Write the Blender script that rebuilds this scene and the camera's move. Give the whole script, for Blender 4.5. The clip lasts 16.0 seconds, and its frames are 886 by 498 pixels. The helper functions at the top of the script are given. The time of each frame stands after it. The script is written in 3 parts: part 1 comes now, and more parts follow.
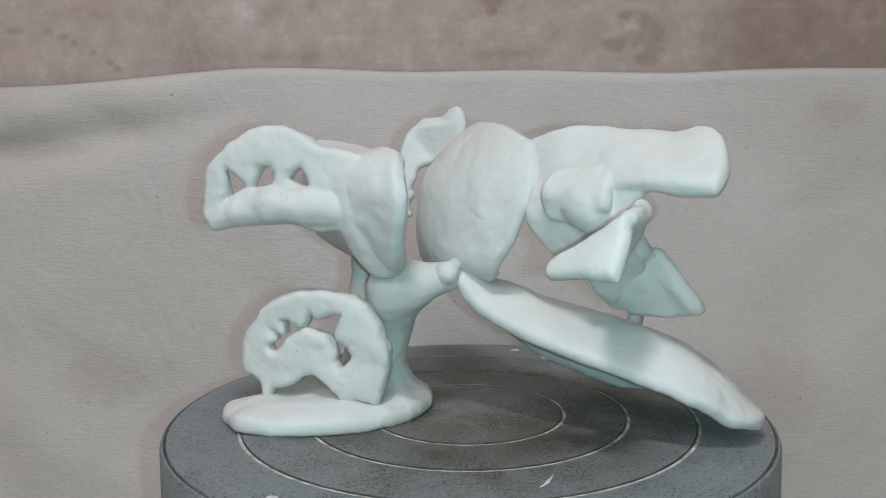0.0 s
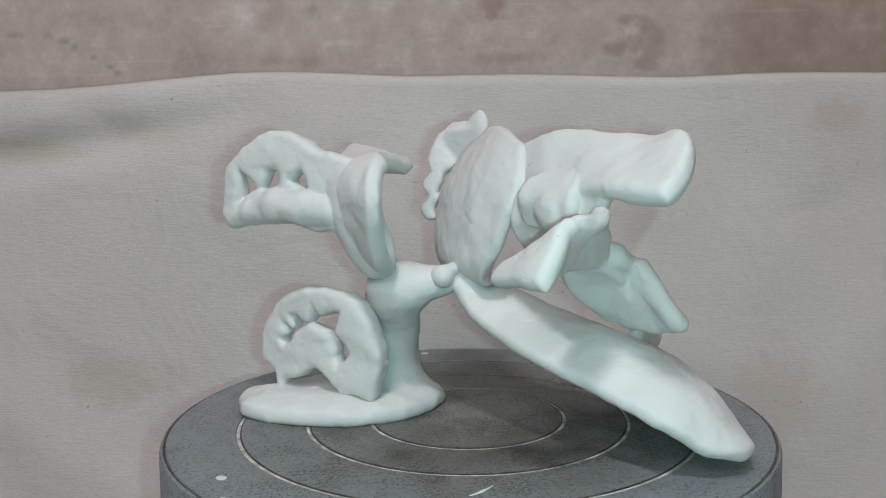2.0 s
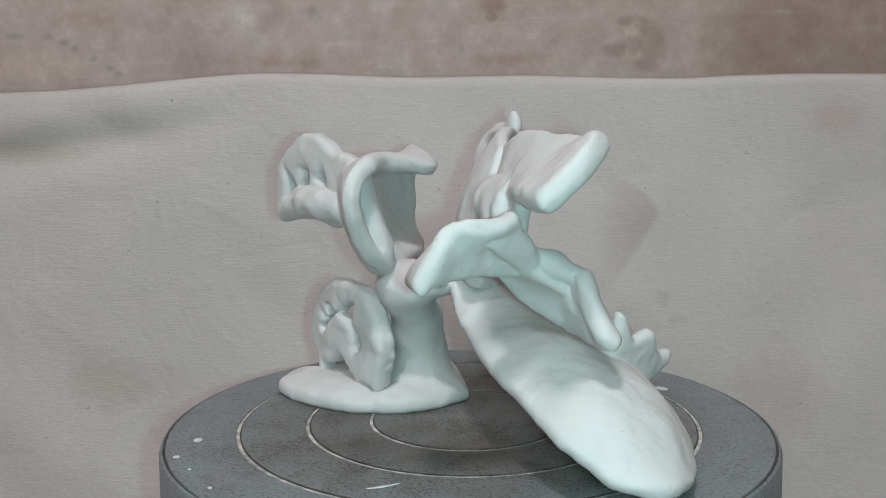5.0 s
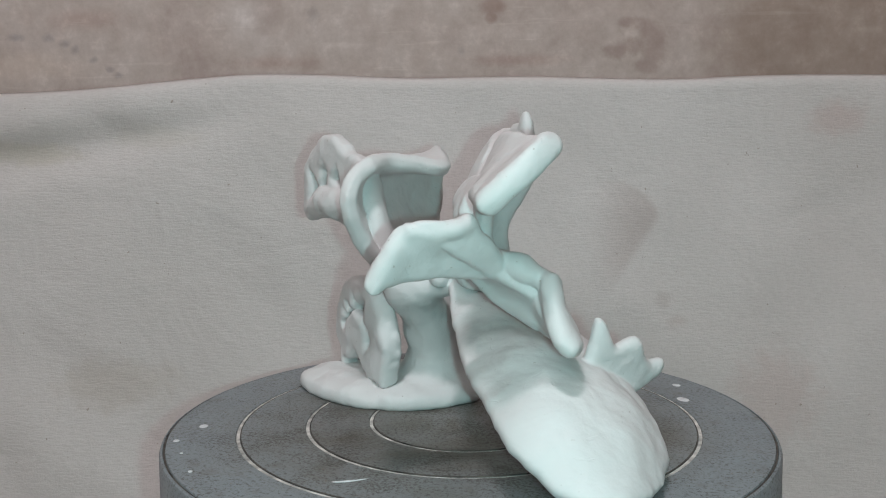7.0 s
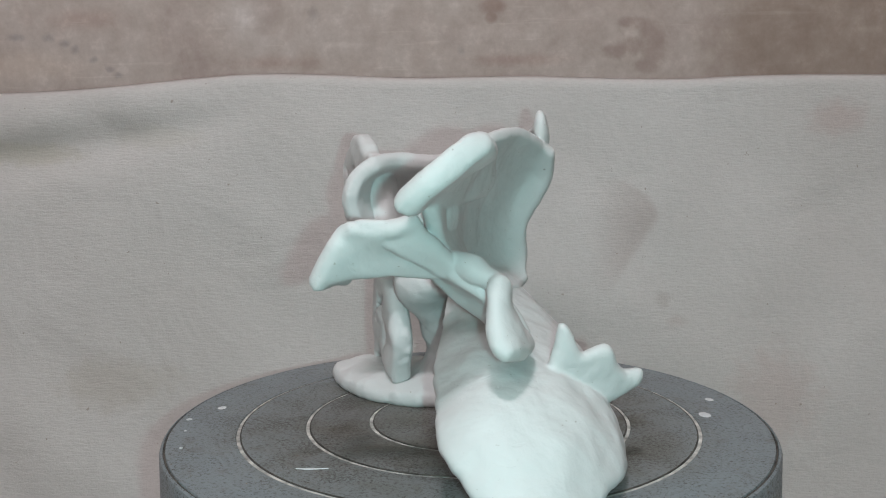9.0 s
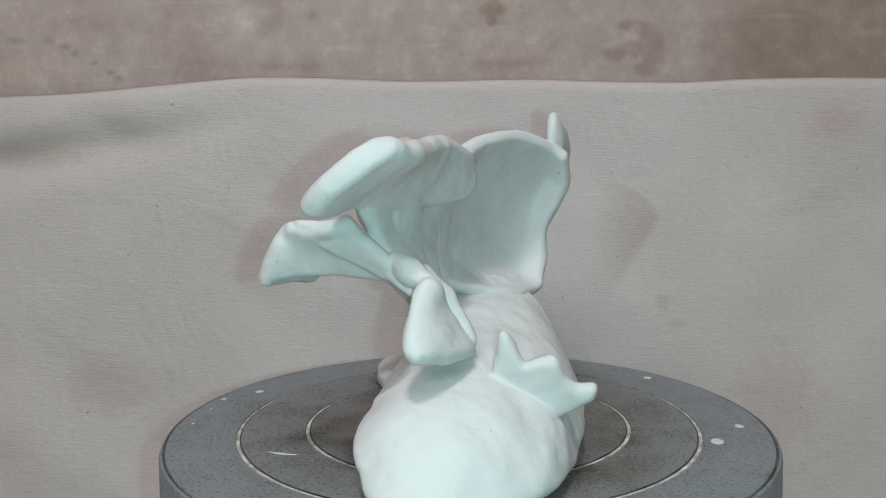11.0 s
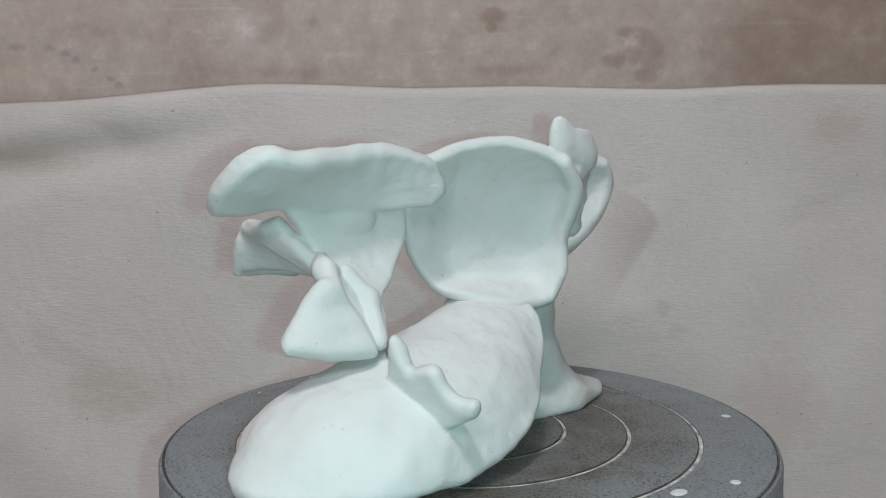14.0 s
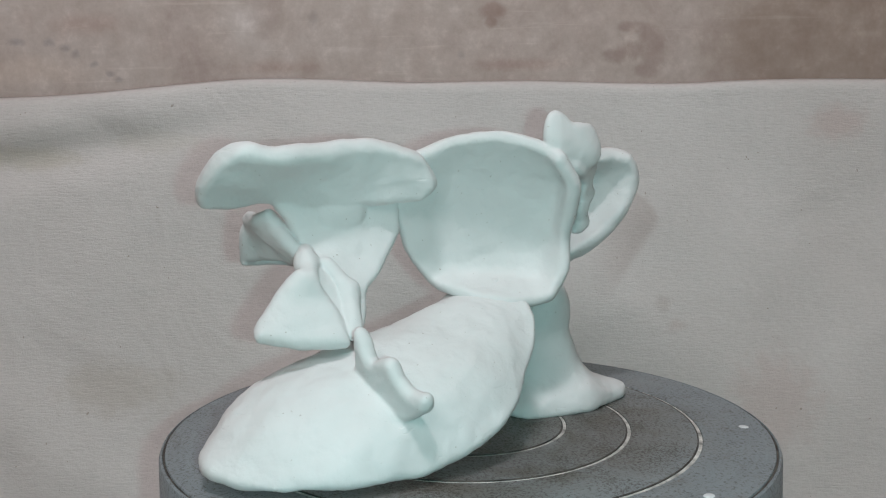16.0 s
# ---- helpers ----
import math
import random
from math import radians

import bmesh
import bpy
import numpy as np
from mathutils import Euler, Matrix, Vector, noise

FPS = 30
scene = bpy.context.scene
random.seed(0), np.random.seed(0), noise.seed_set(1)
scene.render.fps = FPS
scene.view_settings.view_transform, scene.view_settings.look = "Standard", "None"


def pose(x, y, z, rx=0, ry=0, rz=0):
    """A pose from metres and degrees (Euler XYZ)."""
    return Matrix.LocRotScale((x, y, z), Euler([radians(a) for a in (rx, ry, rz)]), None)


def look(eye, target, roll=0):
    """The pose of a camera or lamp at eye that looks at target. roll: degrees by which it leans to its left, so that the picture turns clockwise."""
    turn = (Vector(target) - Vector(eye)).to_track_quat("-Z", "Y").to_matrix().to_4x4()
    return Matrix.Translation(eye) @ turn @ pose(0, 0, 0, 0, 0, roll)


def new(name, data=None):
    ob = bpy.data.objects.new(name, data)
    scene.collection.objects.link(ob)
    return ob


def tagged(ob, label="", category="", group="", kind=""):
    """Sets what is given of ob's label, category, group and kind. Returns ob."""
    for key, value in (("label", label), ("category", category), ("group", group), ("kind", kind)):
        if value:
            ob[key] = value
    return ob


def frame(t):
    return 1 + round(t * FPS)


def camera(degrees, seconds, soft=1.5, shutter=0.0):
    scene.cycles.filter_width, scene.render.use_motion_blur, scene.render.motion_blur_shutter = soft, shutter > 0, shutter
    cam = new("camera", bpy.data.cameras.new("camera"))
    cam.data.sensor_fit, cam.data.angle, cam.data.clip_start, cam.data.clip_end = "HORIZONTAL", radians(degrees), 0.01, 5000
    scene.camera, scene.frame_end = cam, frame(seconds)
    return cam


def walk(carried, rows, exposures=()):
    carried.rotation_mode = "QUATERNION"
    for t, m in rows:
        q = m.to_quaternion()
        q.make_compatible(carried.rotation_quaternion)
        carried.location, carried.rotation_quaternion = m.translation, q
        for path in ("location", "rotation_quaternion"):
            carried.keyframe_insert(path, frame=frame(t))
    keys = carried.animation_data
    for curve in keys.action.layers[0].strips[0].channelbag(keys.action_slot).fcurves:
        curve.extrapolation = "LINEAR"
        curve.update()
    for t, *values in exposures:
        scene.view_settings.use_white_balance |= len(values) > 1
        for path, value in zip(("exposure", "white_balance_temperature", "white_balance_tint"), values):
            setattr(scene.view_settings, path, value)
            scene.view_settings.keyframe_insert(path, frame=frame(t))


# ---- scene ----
# ---- camera and its walk ----
cam = camera(54.346, 16.0, soft=1.1)
EYE = (0.0, -0.43434, 0.13838)


def aim(tilt):
    """The tripod camera's pose: only its tilt (degrees below level) creeps."""
    turn = Euler((radians(90 - tilt), 0, 1.553 * math.pi / 180)).to_matrix().to_4x4()
    return Matrix.Translation(EYE) @ turn @ pose(0, 0, 0, 0, 0, -0.607)


TILT = [(0.0, 7.007), (0.5, 6.886), (1.0, 6.791), (1.5, 6.777), (2.0, 6.736), (2.5, 6.70), (3.0, 6.785), (3.5, 6.791), (4.0, 6.69),
        (5.2, 6.65), (6.5, 6.628), (7.0, 6.573), (7.5, 6.519), (8.0, 6.545), (8.5, 6.63), (9.0, 6.586), (10.2, 6.47), (11.5, 6.355), (12.0, 6.424),
        (12.5, 6.464), (13.0, 6.301), (13.5, 6.015), (14.0, 5.974), (14.5, 6.071), (15.0, 5.85), (15.5, 5.893), (16.0, 6.301)]
walk(cam, [(t, aim(a)) for t, a in TILT])

# ---- world and lights ----
world = bpy.data.worlds.new("world")
scene.world = world
world.use_nodes = True
world.node_tree.nodes["Background"].inputs[0].default_value = (0.9, 0.85, 0.8, 1)
world.node_tree.nodes["Background"].inputs[1].default_value = 0.03
scene.view_settings.exposure = 0.16


def lamp(name, kind, m, power, colour, size):
    data = bpy.data.lights.new(name, kind)
    data.energy, data.color = power, colour
    if kind == "AREA":
        data.shape, data.size, data.size_y = "RECTANGLE", size[0], size[1]
    else:
        data.shadow_soft_size = size[0]
    ob = new(name, data)
    ob.matrix_world = m
    return ob


# the lamp over the bench, an added unseen fill panel behind the camera, and the phone's own light beside its lens
lamp("bench_light", "AREA", look((-0.07, -0.57, 1.22), (0.0, 0.0, 0.0)), 6.8, (0.915, 0.875, 0.92), (0.16, 0.10))
lamp("fill_panel_light", "AREA", look((-0.45, -1.75, 1.50), (0.0, 0.0, 0.0)), 21.5, (0.905, 0.875, 0.905), (1.2, 0.6))
lamp("phone_light", "SPOT", look((0.022, -0.436, 0.134), (0.0, 0.3, 0.06)), 2.35, (0.53, 1.0, 1.0), (0.0035,)).data.spot_size = radians(150)

# ---- materials ----


def mat(name, base, rough=0.6, metal=0.0):
    m = bpy.data.materials.new(name)
    m.use_nodes = True
    b = m.node_tree.nodes["Principled BSDF"]
    b.inputs["Base Color"].default_value = (*base, 1)
    b.inputs["Roughness"].default_value, b.inputs["Metallic"].default_value = rough, metal
    return m, m.node_tree.nodes, m.node_tree.links, b


def noise_node(n, l, scale, detail=4.0, rough=0.55, coord="Object", stretch=None, distort=0.0):
    tc = n.new("ShaderNodeTexCoord")
    t = n.new("ShaderNodeTexNoise")
    t.inputs["Scale"].default_value, t.inputs["Detail"].default_value = scale, detail
    t.inputs["Roughness"].default_value, t.inputs["Distortion"].default_value = rough, distort
    if stretch:
        mp = n.new("ShaderNodeMapping")
        mp.inputs["Scale"].default_value = stretch
        l.new(tc.outputs[coord], mp.inputs[0])
        l.new(mp.outputs[0], t.inputs["Vector"])
    else:
        l.new(tc.outputs[coord], t.inputs["Vector"])
    return t


def ramp(n, l, source, stops):
    r = n.new("ShaderNodeValToRGB")
    els = r.color_ramp.elements
    while len(els) < len(stops):
        els.new(0.5)
    for e, (p, c) in zip(els, stops):
        e.position, e.color = p, (*c, 1)
    l.new(source, r.inputs[0])
    return r


def mixed(n, l, fac, a, b, mode="MIX"):
    m = n.new("ShaderNodeMix")
    m.data_type, m.blend_type = "RGBA", mode
    for sock, v in ((m.inputs[0], fac), (m.inputs[6], a), (m.inputs[7], b)):
        if hasattr(v, "links"):
            l.new(v, sock)
        else:
            sock.default_value = v if isinstance(v, float) else (*v, 1)
    return m.outputs[2]


def bump(n, l, height, strength, distance, into, after=None):
    b = n.new("ShaderNodeBump")
    b.inputs["Strength"].default_value, b.inputs["Distance"].default_value = strength, distance
    l.new(height, b.inputs["Height"])
    if after:
        l.new(after, b.inputs["Normal"])
    l.new(b.outputs[0], into)
    return b.outputs[0]


def clay_material():
    m, n, l, b = mat("white_clay", (0.78, 0.79, 0.77), 0.62)
    b.inputs["Specular IOR Level"].default_value = 0.35
    big = noise_node(n, l, 28, 3)
    c = ramp(n, l, big.outputs[0], [(0.3, (0.59, 0.595, 0.585)), (0.7, (0.65, 0.655, 0.648))])
    spot = noise_node(n, l, 420, 2)
    s = ramp(n, l, spot.outputs[0], [(0.24, (0.45, 0.38, 0.3)), (0.275, (1, 1, 1))])
    l.new(mixed(n, l, 0.55, c.outputs[0], s.outputs[0], "MULTIPLY"), b.inputs["Base Color"])
    fine = noise_node(n, l, 190, 5, 0.65)
    dents = noise_node(n, l, 60, 3, 0.5, distort=0.4)
    one = bump(n, l, dents.outputs[0], 0.5, 0.002, b.inputs["Normal"])
    two = bump(n, l, fine.outputs[0], 0.42, 0.0007, b.inputs["Normal"], one)
    nick = noise_node(n, l, 95, 2, 0.5, stretch=(1.0, 0.35, 1.6), distort=1.5)
    cut = ramp(n, l, nick.outputs[0], [(0.70, (1, 1, 1)), (0.74, (0, 0, 0))])
    bump(n, l, cut.outputs[0], 0.3, 0.0005, b.inputs["Normal"], two)
    return m


CLAY = clay_material()


def plain(name, base, rough, scale, spread, bumpy=0.2, metal=0.0, depth=0.001):
    m, n, l, b = mat(name, base, rough, metal)
    t = noise_node(n, l, scale, 5)
    lo, hi = [tuple(max(0.0, v * k) for v in base) for k in (1 - spread, 1 + spread)]
    c = ramp(n, l, t.outputs[0], [(0.3, lo), (0.7, hi)])
    l.new(c.outputs[0], b.inputs["Base Color"])
    f = noise_node(n, l, scale * 9, 3)
    bump(n, l, f.outputs[0], bumpy, depth, b.inputs["Normal"])
    return m


def wheel_material():
    m, n, l, b = mat("worn_wheel_metal", (0.2, 0.21, 0.22), 0.5, 0.3)
    tc = n.new("ShaderNodeTexCoord")
    ln = n.new("ShaderNodeVectorMath")
    ln.operation = "LENGTH"
    flat = n.new("ShaderNodeVectorMath")
    flat.operation = "MULTIPLY"
    flat.inputs[1].default_value = (1, 1, 0)
    l.new(tc.outputs["Object"], flat.inputs[0])
    l.new(flat.outputs[0], ln.inputs[0])
    cloud = noise_node(n, l, 22, 5, 0.65)
    add = n.new("ShaderNodeMath")
    add.operation = "MULTIPLY_ADD"
    add.inputs[1].default_value = 0.05
    l.new(cloud.outputs[0], add.inputs[0])
    l.new(ln.outputs["Value"], add.inputs[2])
    base = ramp(n, l, add.outputs[0], [(0.04, (0.235, 0.24, 0.235)), (0.085, (0.185, 0.188, 0.184)), (0.125, (0.228, 0.246, 0.25)),
                                       (0.158, (0.255, 0.288, 0.308))])
    # scale the radius so the ramp reads it directly in metres
    rust = noise_node(n, l, 60, 6, 0.7)
    rr = ramp(n, l, rust.outputs[0], [(0.56, (1, 1, 1)), (0.72, (0.62, 0.5, 0.4))])
    col = mixed(n, l, 0.6, base.outputs[0], rr.outputs[0], "MULTIPLY")
    grit = noise_node(n, l, 520, 3, 0.7)
    gr = ramp(n, l, grit.outputs[0], [(0.36, (0.42, 0.39, 0.36)), (0.46, (1, 1, 1)), (0.68, (1, 1, 1)), (0.76, (1.35, 1.35, 1.32))])
    l.new(mixed(n, l, 0.8, col, gr.outputs[0], "MULTIPLY"), b.inputs["Base Color"])
    ra = ramp(n, l, cloud.outputs[0], [(0.3, (0.42, 0.42, 0.42)), (0.7, (0.62, 0.62, 0.62))])
    l.new(ra.outputs[0], b.inputs["Roughness"])
    sep = n.new("ShaderNodeSeparateXYZ")
    l.new(tc.outputs["Object"], sep.inputs[0])
    ang = n.new("ShaderNodeMath")
    ang.operation = "ARCTAN2"
    l.new(sep.outputs[1], ang.inputs[0])
    l.new(sep.outputs[0], ang.inputs[1])
    polar = n.new("ShaderNodeCombineXYZ")
    far = n.new("ShaderNodeMath")
    far.operation = "MULTIPLY"
    far.inputs[1].default_value = 420.0
    l.new(ln.outputs["Value"], far.inputs[0])
    l.new(far.outputs[0], polar.inputs[0])
    l.new(ang.outputs[0], polar.inputs[1])
    rings = n.new("ShaderNodeTexNoise")
    rings.inputs["Scale"].default_value, rings.inputs["Detail"].default_value = 1.3, 4.0
    l.new(polar.outputs[0], rings.inputs["Vector"])
    turned = ramp(n, l, rings.outputs[0], [(0.3, (0.93, 0.92, 0.91)), (0.7, (1.06, 1.06, 1.06))])
    stains = noise_node(n, l, 17, 5, 0.7, distort=1.0)
    brown = ramp(n, l, stains.outputs[0], [(0.42, (1, 1, 1)), (0.62, (0.70, 0.63, 0.55))])
    inner = n.new("ShaderNodeMapRange")
    for k, v in enumerate((0.085, 0.128, 1.0, 0.12)):
        inner.inputs[k + 1].default_value = v
    l.new(ln.outputs["Value"], inner.inputs[0])
    worn = mixed(n, l, 0.85, b.inputs["Base Color"].links[0].from_socket, turned.outputs[0], "MULTIPLY")
    l.new(mixed(n, l, inner.outputs[0], worn, mixed(n, l, 1.0, worn, brown.outputs[0], "MULTIPLY")), b.inputs["Base Color"])
    # small dark pits, thickest in cloudy patches and towards the middle, and rusty flecks
    pit = noise_node(n, l, 640, 5, 0.8)
    patch = noise_node(n, l, 34, 4, 0.65, distort=0.5)
    dense = n.new("ShaderNodeMath")
    dense.operation = "MULTIPLY_ADD"
    dense.inputs[1].default_value = 0.42
    l.new(patch.outputs[0], dense.inputs[0])
    l.new(pit.outputs[0], dense.inputs[2])
    inward = n.new("ShaderNodeMath")
    inward.operation = "MULTIPLY_ADD"
    inward.inputs[1].default_value = 0.07
    l.new(inner.outputs[0], inward.inputs[0])
    l.new(dense.outputs[0], inward.inputs[2])
    pr = ramp(n, l, inward.outputs[0], [(0.79, (1, 1, 1)), (0.85, (0.40, 0.35, 0.31))])
    fleck = noise_node(n, l, 260, 4, 0.7)
    fr = ramp(n, l, fleck.outputs[0], [(0.64, (1, 1, 1)), (0.70, (0.85, 0.60, 0.45))])
    old = b.inputs["Base Color"].links[0].from_socket
    l.new(mixed(n, l, 0.9, mixed(n, l, 0.9, old, pr.outputs[0], "MULTIPLY"), fr.outputs[0], "MULTIPLY"), b.inputs["Base Color"])
    one = bump(n, l, grit.outputs[0], 0.35, 0.0006, b.inputs["Normal"])
    bump(n, l, rings.outputs[0], 0.08, 0.0004, b.inputs["Normal"], one)
    return m


def stain_or_shade(n, l, cx, cz, rx, rz, inner, outer, wobble, scale):
    """A mask of a mark or of painted shade on an upright surface: 1 inside, 0 outside, with an uneven edge."""
    tc = n.new("ShaderNodeTexCoord")
    mp = n.new("ShaderNodeMapping")
    mp.inputs["Location"].default_value = (-cx / rx, 0, -cz / rz)
    mp.inputs["Scale"].default_value = (1 / rx, 0, 1 / rz)
    l.new(tc.outputs["Object"], mp.inputs[0])
    ln = n.new("ShaderNodeVectorMath")
    ln.operation = "LENGTH"
    l.new(mp.outputs[0], ln.inputs[0])
    t = noise_node(n, l, scale, 4, 0.6)
    add = n.new("ShaderNodeMath")
    add.operation = "MULTIPLY_ADD"
    add.inputs[1].default_value = wobble * 2
    l.new(t.outputs[0], add.inputs[0])
    l.new(ln.outputs["Value"], add.inputs[2])
    r = n.new("ShaderNodeMapRange")
    r.interpolation_type = "SMOOTHSTEP"
    for k, v in enumerate((inner + wobble, outer + wobble, 1.0, 0.0)):
        r.inputs[k + 1].default_value = v
    l.new(add.outputs[0], r.inputs[0])
    return r.outputs[0]


def cloth_material():
    m, n, l, b = mat("cotton_canvas", (0.5, 0.47, 0.43), 0.9)
    tc = n.new("ShaderNodeTexCoord")
    big = noise_node(n, l, 5, 4)
    c = ramp(n, l, big.outputs[0], [(0.3, (0.505, 0.478, 0.456)), (0.7, (0.57, 0.545, 0.526))])
    thread = noise_node(n, l, 360, 3, 0.6, stretch=(0.7, 1, 2.2))
    th = ramp(n, l, thread.outputs[0], [(0.3, (0.86, 0.85, 0.84)), (0.7, (1.07, 1.07, 1.07))])
    col = mixed(n, l, 0.5, c.outputs[0], th.outputs[0], "MULTIPLY")
    speck = noise_node(n, l, 210, 2)
    sp = ramp(n, l, speck.outputs[0], [(0.235, (0.5, 0.44, 0.38)), (0.26, (1, 1, 1))])
    col = mixed(n, l, 0.7, col, sp.outputs[0], "MULTIPLY")
    # a damp mark with a crisp round side that fades the other way, a few small smudges, and painted fold shade
    edge = stain_or_shade(n, l, 0.104, 0.068, 0.057, 0.050, 0.90, 1.0, 0.09, 60)
    fade = stain_or_shade(n, l, 0.165, 0.060, 0.075, 0.12, 0.25, 1.0, 0.1, 30)
    both = n.new("ShaderNodeMath")
    both.operation = "MULTIPLY"
    side = n.new("ShaderNodeVectorMath")
    side.operation = "DOT_PRODUCT"
    side.inputs[1].default_value = (0.827, 0, -0.562)
    l.new(tc.outputs["Object"], side.inputs[0])
    cut = n.new("ShaderNodeMapRange")
    cut.interpolation_type = "SMOOTHSTEP"
    for k, v in enumerate((0.077, 0.086, 1.0, 0.0)):
        cut.inputs[k + 1].default_value = v
    l.new(side.outputs["Value"], cut.inputs[0])
    trimmed = n.new("ShaderNodeMath")
    trimmed.operation = "MULTIPLY"
    l.new(edge, trimmed.inputs[0])
    l.new(cut.outputs[0], trimmed.inputs[1])
    l.new(trimmed.outputs[0], both.inputs[0])
    l.new(fade, both.inputs[1])
    col = mixed(n, l, both.outputs[0], col, mixed(n, l, 1.0, col, (0.83, 0.785, 0.775), "MULTIPLY"))
    # the last two tints paint the slack fold's shade into the colour
    for cx, cz, rx, rz, tint in ((0.157, 0.0165, 0.008, 0.009, (0.88, 0.86, 0.85)), (0.168, 0.0, 0.012, 0.007, (0.92, 0.88, 0.87)), (0.297, 0.160, 0.03, 0.02, (0.95, 0.87, 0.86)),
                                 (0.245, -0.06, 0.05, 0.05, (0.95, 0.89, 0.88)), (-0.29, -0.05, 0.07, 0.03, (0.90, 0.88, 0.85)), (-0.36, 0.138, 0.06, 0.014, (0.90, 0.885, 0.83)), (-0.25, 0.150, 0.05, 0.014, (0.95, 0.945, 0.92))):
        w = stain_or_shade(n, l, cx, cz, rx, rz, 0.3, 1.0, 0.55, 90)
        col = mixed(n, l, w, col, mixed(n, l, 1.0, col, tint, "MULTIPLY"))
    l.new(col, b.inputs["Base Color"])
    warp = noise_node(n, l, 420, 2, 0.5, stretch=(2.4, 1, 0.7))
    one = bump(n, l, warp.outputs[0], 0.32, 0.0008, b.inputs["Normal"])
    two = bump(n, l, thread.outputs[0], 0.4, 0.0009, b.inputs["Normal"], one)
    rib = noise_node(n, l, 300, 3, 0.6, stretch=(0.28, 1, 1.9))
    three = bump(n, l, rib.outputs[0], 0.55, 0.0011, b.inputs["Normal"], two)
    slack = noise_node(n, l, 14, 3, 0.5, distort=0.5)
    bump(n, l, slack.outputs[0], 0.4, 0.014, b.inputs["Normal"], three)
    return m


def wall_material():
    m, n, l, b = mat("stained_plaster", (0.3, 0.24, 0.2), 0.85)
    big = noise_node(n, l, 9, 6, 0.68, distort=0.9)
    c = ramp(n, l, big.outputs[0], [(0.32, (0.44, 0.36, 0.325)), (0.5, (0.495, 0.42, 0.378)), (0.68, (0.53, 0.458, 0.418))])
    mid = noise_node(n, l, 48, 6, 0.72)
    mm = ramp(n, l, mid.outputs[0], [(0.36, (0.84, 0.82, 0.80)), (0.56, (1.0, 1.0, 1.0)), (0.70, (1.22, 1.24, 1.25))])
    col = mixed(n, l, 0.75, c.outputs[0], mm.outputs[0], "MULTIPLY")
    # fine scratches and pale rubbed places
    scratch = noise_node(n, l, 60, 4, 0.6, stretch=(0.12, 1, 2.2), distort=0.3)
    sc = ramp(n, l, scratch.outputs[0], [(0.62, (1, 1, 1)), (0.68, (1.14, 1.16, 1.17))])
    col = mixed(n, l, 0.7, col, sc.outputs[0], "MULTIPLY")
    rub = noise_node(n, l, 40, 4, 0.6, stretch=(0.8, 1, 0.5), distort=1.2)
    ru = ramp(n, l, rub.outputs[0], [(0.34, (0.93, 0.88, 0.86)), (0.5, (1, 1, 1)), (0.66, (1.12, 1.15, 1.17))])
    col = mixed(n, l, 0.32, col, ru.outputs[0], "MULTIPLY")
    # each old mark: its tint, then the soft spots that run together in it (centre, half sizes)
    marks = (((0.73, 0.68, 0.63), 0.7, 0.14, 22, ((0.385, 0.24, 0.172, 0.085),)),
             ((0.78, 0.73, 0.71), 0.4, 0.35, 95, ((0.143, 0.2292, 0.017, 0.0098), (0.158, 0.2335, 0.014, 0.012))),
             ((0.80, 0.75, 0.735), 0.35, 0.35, 85, ((0.153, 0.2555, 0.012, 0.007), (0.164, 0.2540, 0.013, 0.009), (0.173, 0.2480, 0.014, 0.013), (0.179, 0.2385, 0.013, 0.016),
                                                  (0.179, 0.226, 0.014, 0.016), (0.172, 0.215, 0.016, 0.011))),
             ((0.80, 0.73, 0.70), 0.5, 0.25, 90, ((0.0262, 0.272, 0.0145, 0.010), (0.0252, 0.262, 0.007, 0.008))),
             ((1.18, 1.23, 1.27), 0.0, 0.5, 45, ((-0.21, 0.262, 0.032, 0.040), (-0.195, 0.245, 0.02, 0.02))),
             ((0.76, 0.77, 0.80), 0.0, 0.6, 150, ((-0.43, 0.249, 0.012, 0.005), (-0.398, 0.2485, 0.009, 0.006), (-0.383, 0.243, 0.008, 0.005), (-0.3735, 0.2375, 0.006, 0.006),
                                               (-0.356, 0.227, 0.007, 0.004), (-0.341, 0.218, 0.007, 0.004), (-0.333, 0.2125, 0.006, 0.004))),
             ((0.84, 0.84, 0.85), 0.1, 0.55, 110, ((-0.143, 0.266, 0.008, 0.012), (-0.004, 0.231, 0.006, 0.006))),
             ((0.92, 0.85, 0.83), 0.1, 0.5, 40, ((-0.18, 0.222, 0.06, 0.010), (-0.36, 0.265, 0.05, 0.014), (0.05, 0.222, 0.07, 0.008))),
             ((1.10, 1.08, 1.05), 0.2, 0.4, 25, ((-0.43, 0.222, 0.09, 0.02),)),
             ((1.12, 1.14, 1.15), 0.0, 0.6, 60, ((0.03, 0.248, 0.05, 0.010), (0.115, 0.262, 0.02, 0.008), (-0.12, 0.238, 0.03, 0.004), (0.30, 0.262, 0.012, 0.006), (0.375, 0.246, 0.02, 0.004))))
    for tint, soft, wob, sc, spots in marks:
        mask = None
        for cx, cz, rx, rz in spots:
            w = stain_or_shade(n, l, cx, cz, rx, rz, soft, 1.05, wob, sc)
            if mask:
                top = n.new("ShaderNodeMath")
                top.operation = "MAXIMUM"
                l.new(mask, top.inputs[0])
                l.new(w, top.inputs[1])
                w = top.outputs[0]
            mask = w
        col = mixed(n, l, mask, col, mixed(n, l, 1.0, col, tint, "MULTIPLY"))
    l.new(col, b.inputs["Base Color"])
